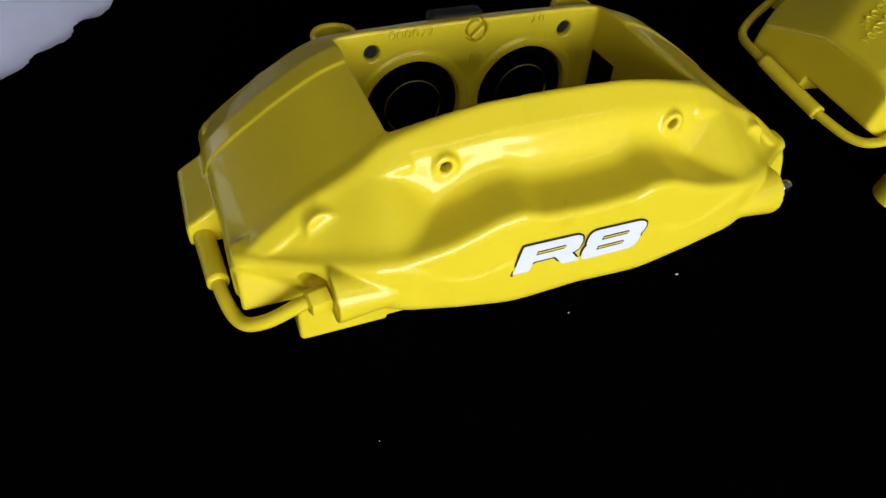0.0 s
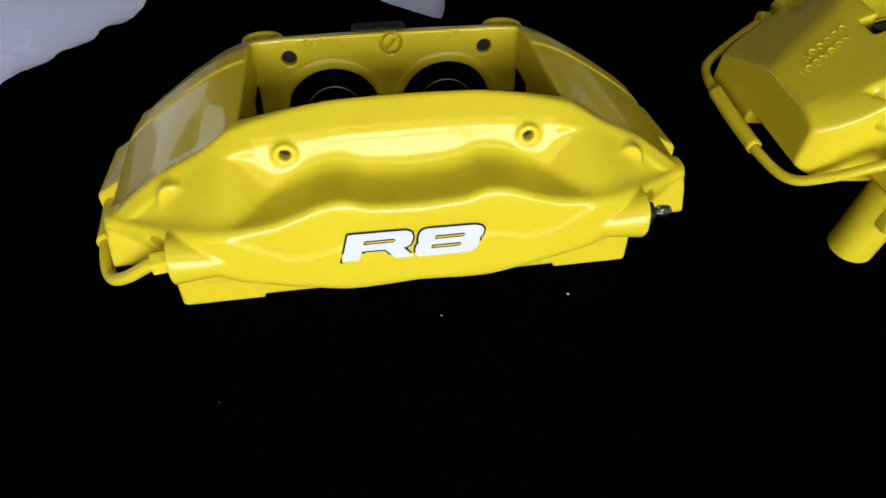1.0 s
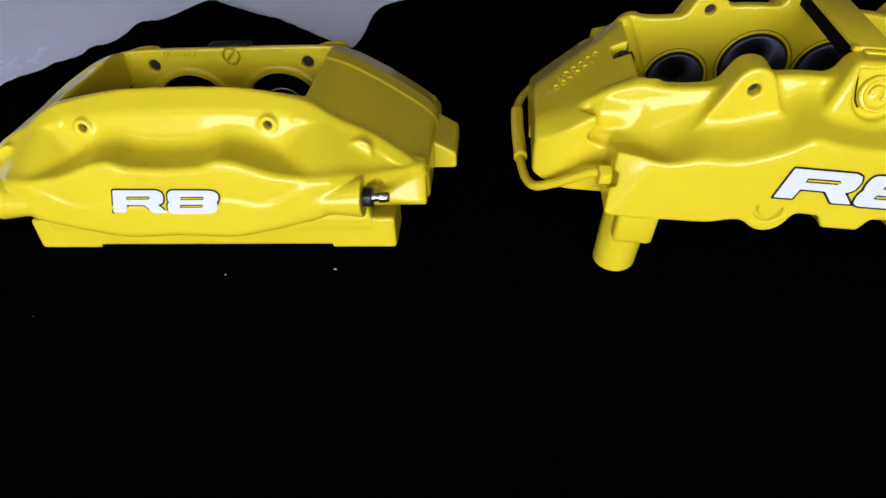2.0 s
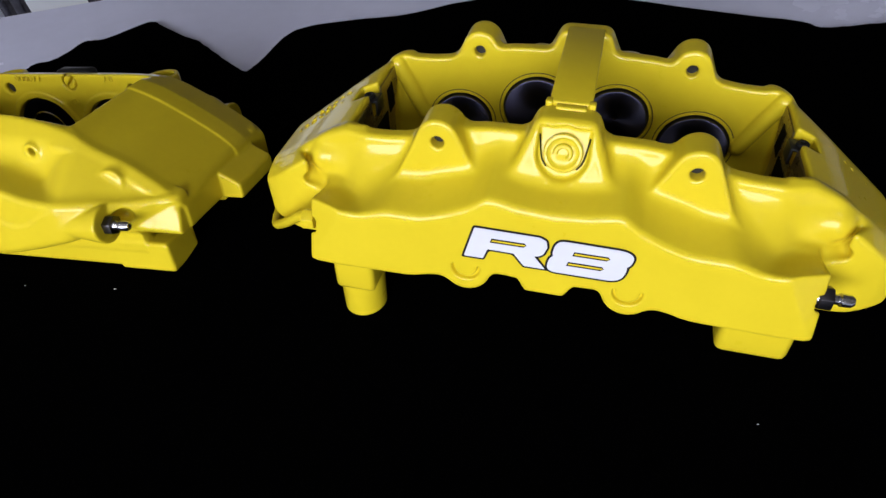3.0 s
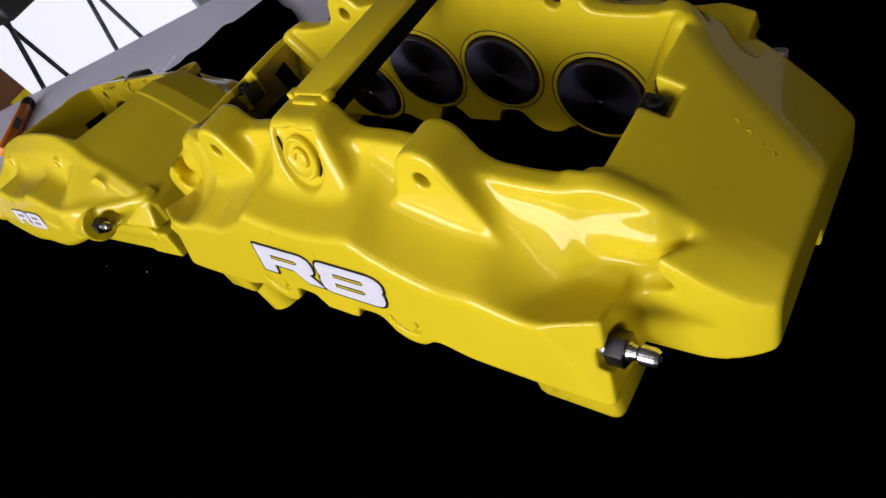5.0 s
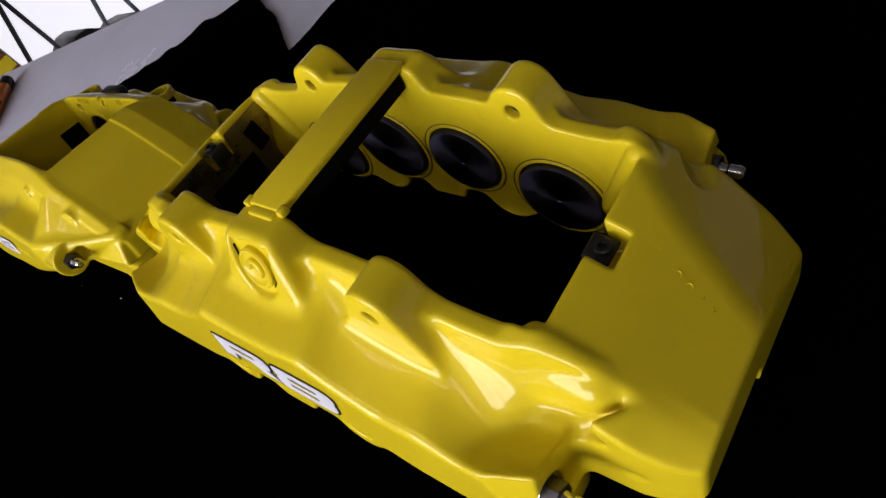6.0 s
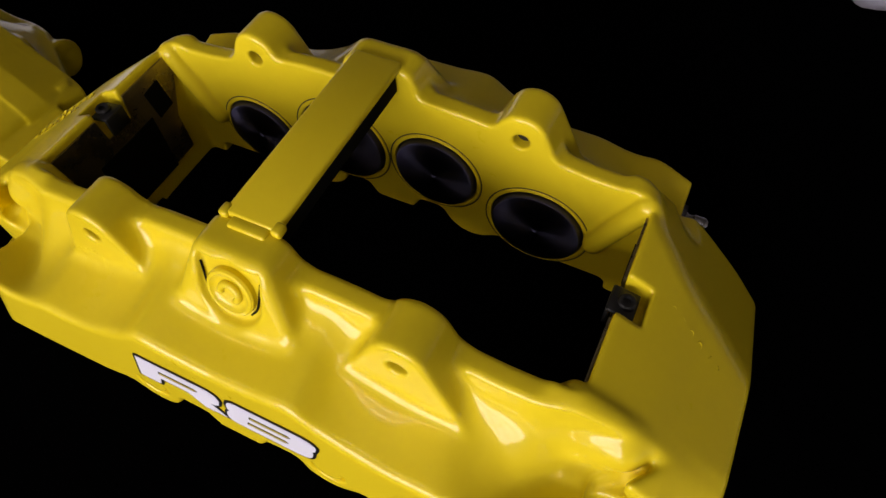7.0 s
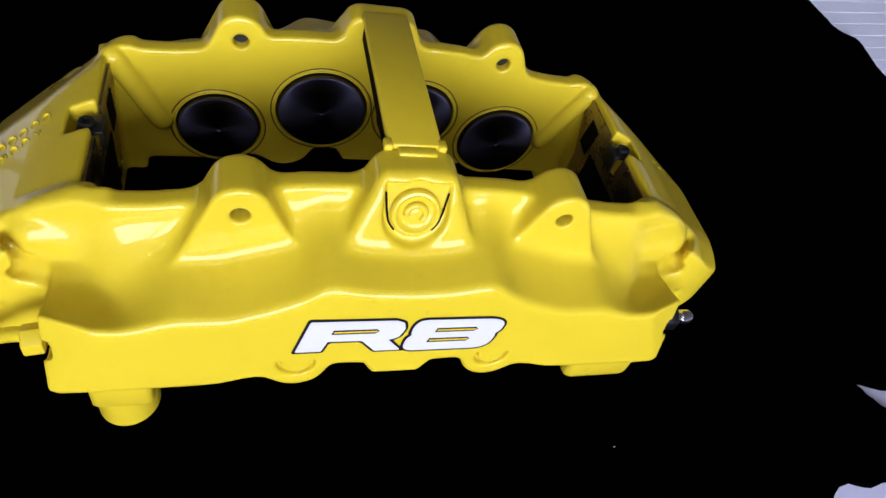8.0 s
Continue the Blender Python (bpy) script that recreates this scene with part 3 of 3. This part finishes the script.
table = thing("table", pose(0.25, 0.0, FLOOR, 0, 0, 18.4), "white laminate table under a black cloth", "table")
part("tabletop", boxy(2.36, 1.2, 0.03, pose(0.18, -0.067, -FLOOR - 0.0222), 0.003), LAMINATE, table, "", False)
for x in (-0.92, 1.28):
    for y in (-0.62, 0.46):
        part("leg", boxy(0.05, 0.05, -FLOOR - 0.034, pose(x, y, (-FLOOR - 0.034) / 2), 0.004), LAMINATE, table, "", False)


ribbed = thing("ribbed_board", pose(1.127, 0.30, -0.0072), "white ribbed board lying on the table under the cloth edge", "board")
part("sheet", boxy(0.40, 0.48, 0.0012, pose(0, 0, 0.0006)), RIBBED, ribbed, "", False)
for i in range(29):
    part("rib", boxy(0.396, 0.0158, 0.0014, pose(0, -0.228 + i * 0.0163, 0.0015), 0.0005), RIBBED, ribbed, "", False)

marker = thing("marker_pen", pose(-0.578, 0.212, -0.0015, 0, 0, -42), "orange marker pen with a dark cap lying on the table", "pen")
part("barrel", turned([(9, 0), (9.5, 2), (9.5, 148), (8, 151), (5, 152)], pose(0.012, 0, 0.004, 0, 90, 0), 28), ORANGE, marker, "orange plastic barrel")
part("cap", turned([(7.5, -12), (9.8, -10), (9.8, 12), (9.5, 13)], pose(0.0, 0, 0.004, 0, 90, 0), 28), BLACK, marker, "dark cap")
part("label", boxy(0.034, 0.002, 0.010, pose(0.085, 0.0088, 0.008), 0.0005), BLACK, marker, "dark printed label", False)
red_pen = thing("red_pen", pose(-0.322, 0.039, -0.0032, 0, 0, 202), "red plastic pen lying on the table", "pen")
part("barrel", turned([(3, 0), (5.5, 3), (5.5, 120), (4.5, 124)], pose(0, 0, 0.0015, 0, 90, 0), 20), RED, red_pen)

stool = thing("stool", pose(-1.25, 0.615, FLOOR), "black stool with thin dark steel legs by the window", "stool")
part("seat", boxy(0.30, 0.31, 0.05, pose(0, 0, 0.825), 0.015), BLACK, stool)
for y, feet in ((-0.115, (-0.475, -0.08)), (0.115, (-0.195, 0.16))):
    for x, foot in zip((0.05, -0.05), feet):
        part("leg", tube([(x * 300, y * 1000, 800), (x * 1000, foot * 1000, 0)], 6.5, 10, steps=1), GREY, stool)
bag = part("bag", prism([(-0.07, 0), (0.19, 0), (0.185, 0.510), (0.13, 0.525), (0.11, 0.520), (0.08, 0.54), (0.035, 0.580), (0.0, 0.586), (-0.05, 0.560)], -0.08, 0.08, pose(-1.30, 0.55, FLOOR) @ Matrix(((0, 0, 1, 0), (1, 0, 0, 0), (0, 1, 0, 0), (0, 0, 0, 1))), 0.006), BLACK)
tagged(bag, "dark slumped bag on the floor beyond the table", "bag")
cabinet = thing("wooden_cabinet", pose(-1.37, -0.096, FLOOR), "brown wooden cabinet beside the window", "cabinet")
part("carcass", boxy(0.42, 0.95, 0.95, pose(0, 0, 0.475), 0.004), WOOD, cabinet, "", False)
part("yellow_note", boxy(0.003, 0.05, 0.03, pose(0.2125, 0.448, 0.665)), YELLOW, cabinet, "yellow paper note", False)

# lint on the cloth
for x, y, r in ((0.209, -0.019, 0.75), (0.136, -0.024, 0.5), (0.615, -0.061, 0.4), (0.02, -0.06, 0.25)):
    bit = part("lint", turned([(0.2 * r, 0), (r, 0.3 * r), (r * 0.7, 0.9 * r), (0, r)], pose(x, y, -0.0015) @ Matrix.Diagonal((1.5, 0.8, 1, 1)), 8), LINT)
    tagged(bit, "tiny white fleck of lint on the black cloth", "lint", "flecks of lint")

# ---- brake calipers ----
large = thing("brake_caliper", LARGE, "large glossy yellow eight-piston brake caliper with white decal", "brake caliper", "pair of yellow brake calipers")
large_body(large)
for cu, cw, r in BORES:
    piston(large, cu, cw, 51.5, r - 0.3, 1), piston(large, cu, cw, -31.5, r - 0.3, -1)
part("bridge_bar", boxy(0.021, 0.088, 0.0035, at(0, 11.5, 17.7), 0.0009), YELLOW, large)
# the deep shadow beneath the bar, built as a matt black block
part("bar_shade", boxy(0.0195, 0.082, 0.008, at(0, 10, 11.8), 0.0006), MATT, large, "black block for the shade under the bridge bar")
bleeder(large, 130, -67.5, -49.5)
bleeder(large, 127, 84.5, -52)
part("mounting_foot", turned([(11.5, -124.5), (13.2, -123), (13.6, -99), (13.6, -70)], at(-111.0, -56, 0), 40), YELLOW, large)
part("foot_block", boxy(0.024, 0.030, 0.030, at(-108.5, -60, -79), 0.003), YELLOW, large)
part("foot_pad", boxy(0.036, 0.03, 0.03, at(108.5, -60, -78), 0.0045, 3), YELLOW, large)

small = thing("brake_caliper", SMALL, "smaller glossy yellow four-piston brake caliper with white decal", "brake caliper", "pair of yellow brake calipers")
small_body(small)
for c in (-34, 34):
    piston(small, c, -35.5, 54, 26.5, 1, 6), piston(small, c, -35.5, -38, 26.5, -1, 6)
bleeder(small, 114, -72, -38)
decal(large, at(0, -76.8, -31) @ pose(0, 0, 0, 84.86) @ at(0, 31, 0.35), 1.0)
decal(small, at(-2.3, -82.65, -30) @ pose(0, 0, 0, 87.1) @ at(0, 28.5, 0.3), 0.80)

# pipe round the end of the large caliper
part("brake_pipe", tube([(-131, -67, -50), (-140, -64, -52), (-158, -55, -68), (-170, -44, -78), (-176, -20, -79), (-178, 15, -77), (-178, 45, -76), (-170, 71, -77), (-156, 82, -70), (-140, 85, -55), (-131, 86, -50)], 2.9), YELLOW, large)
part("sleeve", tube([(-176, -15, -79), (-178, 15, -77), (-178.5, 39, -75.5)], 4.4), YELLOW, large)
nut(large, at(-130, -67, -50, 0, -90, 8))
nut(large, at(-130, 86, -50, 0, -90, -8))
# pipe of the small caliper
part("brake_pipe", tube([(-114, -70, -40), (-124, -68, -43), (-140, -63, -54), (-150, -55, -59), (-155, -38, -56), (-157, -10, -53), (-160, 20, -50)], 3.2), YELLOW, small)
part("sleeve", tube([(-155.5, -33, -55), (-157, -10, -53), (-160, 18, -51)], 5.0), YELLOW, small)
nut(small, at(-114, -70, -40, 0, -90, 10), 6.0, 9.0)
# eyelets and the black clip behind the small caliper
for x in (-72, 72):
    part("eyelet", turned([(9.2, -5), (12.4, -5), (12.4, 0.6), (11.8, 1.6), (9.8, 1.6), (9.2, 0.8)], at(x, 71, 3.4), 36, hollow=True), YELLOW, small)
    # added black plug that makes the eyelet's hole look dark inside
    part("hole_shade", turned([(9.15, -12), (9.15, -6)], at(x, 71, 3.4), 28), MATT, small, "black plug for the shade deep in the eyelet")
part("spring_clip", boxy(0.032, 0.012, 0.009, at(-4, 69, 6.2), 0.003), BLACK, small, "black spring clip")

# steel abutment plates and pad clips at both ends of the large window
for k in (-1, 1):
    outline = [(-30, -12.5), (0, -12.5), (1.5, -25), (16.5, -25), (18, -12.5), (49, -12.5), (49, -22), (40, -44), (40, -66), (-30, -66)]
    plate = part("abutment_plate", prism([(x * MM, y * MM) for x, y in outline], 0, 0.0008, at(k * 117.3, 0, 0) @ Matrix(((0, 0, -k, 0), (1, 0, 0, 0), (0, 1, 0, 0), (0, 0, 0, 1)))), PLATE, large, "dull steel abutment plate", False)
    # the plate is uncut: flat black patches give the shade of its holes
    part("slot", boxy(0.0006, 0.010, 0.017, at(k * 116.3, 34, -28, 8, 0, 0), 0.0002), MATT, plate, "black patch for the shade in a slot", False)
    part("recess", boxy(0.0006, 0.036, 0.034, at(k * 116.3, 8, -50), 0.0), MATT, plate, "black patch for the shade in an opening", False)
    clip = part("pad_clip", boxy(0.010, 0.011, 0.0016, at(k * 119.5, 9, -15.5, 0, 12 * k, 0), 0.0005), BLACK, large, "dark steel pad clip")
    part("lip", boxy(0.0016, 0.011, 0.010, at(k * 115, 9, -19), 0.0005), BLACK, clip)
    part("screw", turned([(3.4, 0), (3.4, 2.2), (2.8, 2.8), (1.6, 2.8), (1.4, 1.6), (0, 1.6)], at(k * 120.5, 9, -15.5), 18), BLACK, clip, "dark steel screw head")
# small ears where the bridge bar meets the front boss
for k in (-1, 1):
    part("ear", boxy(0.0036, 0.005, 0.0036, at(k * 10.4, -31.2, 17.9), 0.0009), YELLOW, large)
part("bar_tongue", boxy(0.0150, 0.005, 0.0026, at(0.6, -34.2, 17.4), 0.0009), YELLOW, large)

# raised casting marks, worn and unreadable, on both end bridges


def casting_mark(parent, m, tall, size):
    """A worn raised character: a ring or one or two strokes with rounded backs."""
    kind = random.choice((0, 0, 1, 2))
    if kind == 0:
        bm = turned([(size * 0.34, -0.3), (size * 0.36, tall * 0.7), (size * 0.43, tall), (size * 0.5, tall * 0.7), (size * 0.52, -0.3)], m @ Matrix.Diagonal((0.75, 1.1, 1, 1)), 20, hollow=True)
    else:
        bm = tube([tuple(c / MM for c in m @ Vector(p)) for p in ((-0.25 * size * MM, -0.5 * size * MM, 0), (0.1 * size * MM, 0, tall * 0.4 * MM), (random.uniform(-0.3, 0.3) * size * MM, 0.5 * size * MM, 0))], tall * 0.75, 8, steps=4)
        if kind == 2:
            other = tube([tuple(c / MM for c in m @ Vector(p)) for p in ((0.3 * size * MM, -0.5 * size * MM, 0), (0.2 * size * MM, 0.4 * size * MM, 0))], tall * 0.75, 8, steps=3)
            me = bpy.data.meshes.new("stroke")
            other.to_mesh(me)
            other.free()
            bm.from_mesh(me)
            bpy.data.meshes.remove(me)
    return part("casting_mark", bm, YELLOW, parent)


random.seed(7)
for k, rows, tall, size in ((-1, 2, 0.8, 5.4), (1, 1, 0.3, 4.0)):
    for row in range(rows):
        for i in range(6 + row):
            u = 136 + i * 4.2 + row * 2.0
            casting_mark(large, at(k * u, 15 - row * 9 - i * 1.8, -19.6 - (u - 138) * 0.655, 0, 31 * k, random.uniform(-12, 12) - 20 * k), tall, size)
# dark openings in the end walls of the small window
# openings in the small window's end walls, their shade laid on as black patches
for k in (-1, 1):
    part("opening", boxy(0.0012, 0.022, 0.034, at(k * 76.6, 36, -30), 0.0004), MATT, small, "black patch for the shade of an end wall opening", False)
# raised casting marks on the inner wall of the small window
for x, z in [(-46 + i * 4.3, 8.6) for i in range(6)] + [(36, 8.6), (41, 8.6), (0.5, -10), (4.5, -10)]:
    casting_mark(small, at(x, 51.4, z, 90, 0, 0), 0.5, 4.4)

# bolt heads of the bridge bar
for y, rx in ((-52.0, 70.2), (72.0, -70.2)):
    m = at(0, y, 4.6, rx, 0, 0)
    bolt = part("bridge_bolt", turned([(9.6, -3.6), (9.6, -0.9), (9.0, -0.1), (7.9, 0.0), (7.0, -0.9), (5.6, -1.5), (3.4, -1.1), (1.6, -0.7), (0, -0.6)], m @ at(0, -1.6, 0), 44), YELLOW, large)
    hook = [(3.6 * math.cos(radians(q)), 3.6 * math.sin(radians(q)) - 1.6, -0.8) for q in range(-50, 191, 30)]
    part("knob", tube([tuple(c / MM for c in m @ Vector((p[0] * MM, p[1] * MM, p[2] * MM))) for p in hook], 1.35, 10, steps=4), YELLOW, bolt)
    for k in (-1, 1):
        gap = [(k * 12.0, 6.5, -1.9), (k * 11.3, 2.0, -2.0), (k * 10.7, -2.0, -2.1), (k * 9.6, -6.0, -2.1), (k * 7.4, -9.2, -2.1)]
        part("slit", tube([tuple(c / MM for c in m @ Vector((p[0] * MM, p[1] * MM, p[2] * MM))) for p in gap], 0.4, 8, steps=5), MATT, bolt, "dark slit", False)

# dark pins set back in their holes
for owner, x, mid, r in ((large, 62.6, 10, 3.4), (small, 57, 8, 2.75)):
    for k in (-1, 1):
        for q in (-1, 1):
            part("pin", turned([(r + 0.8 * (q > 0), 0), (r + 0.8 * (q > 0), 9)], at(k * x, mid + q * 46.5, 0, -90 * q, 0, 0), 20), BLACK, owner, "dark end of a pad pin")
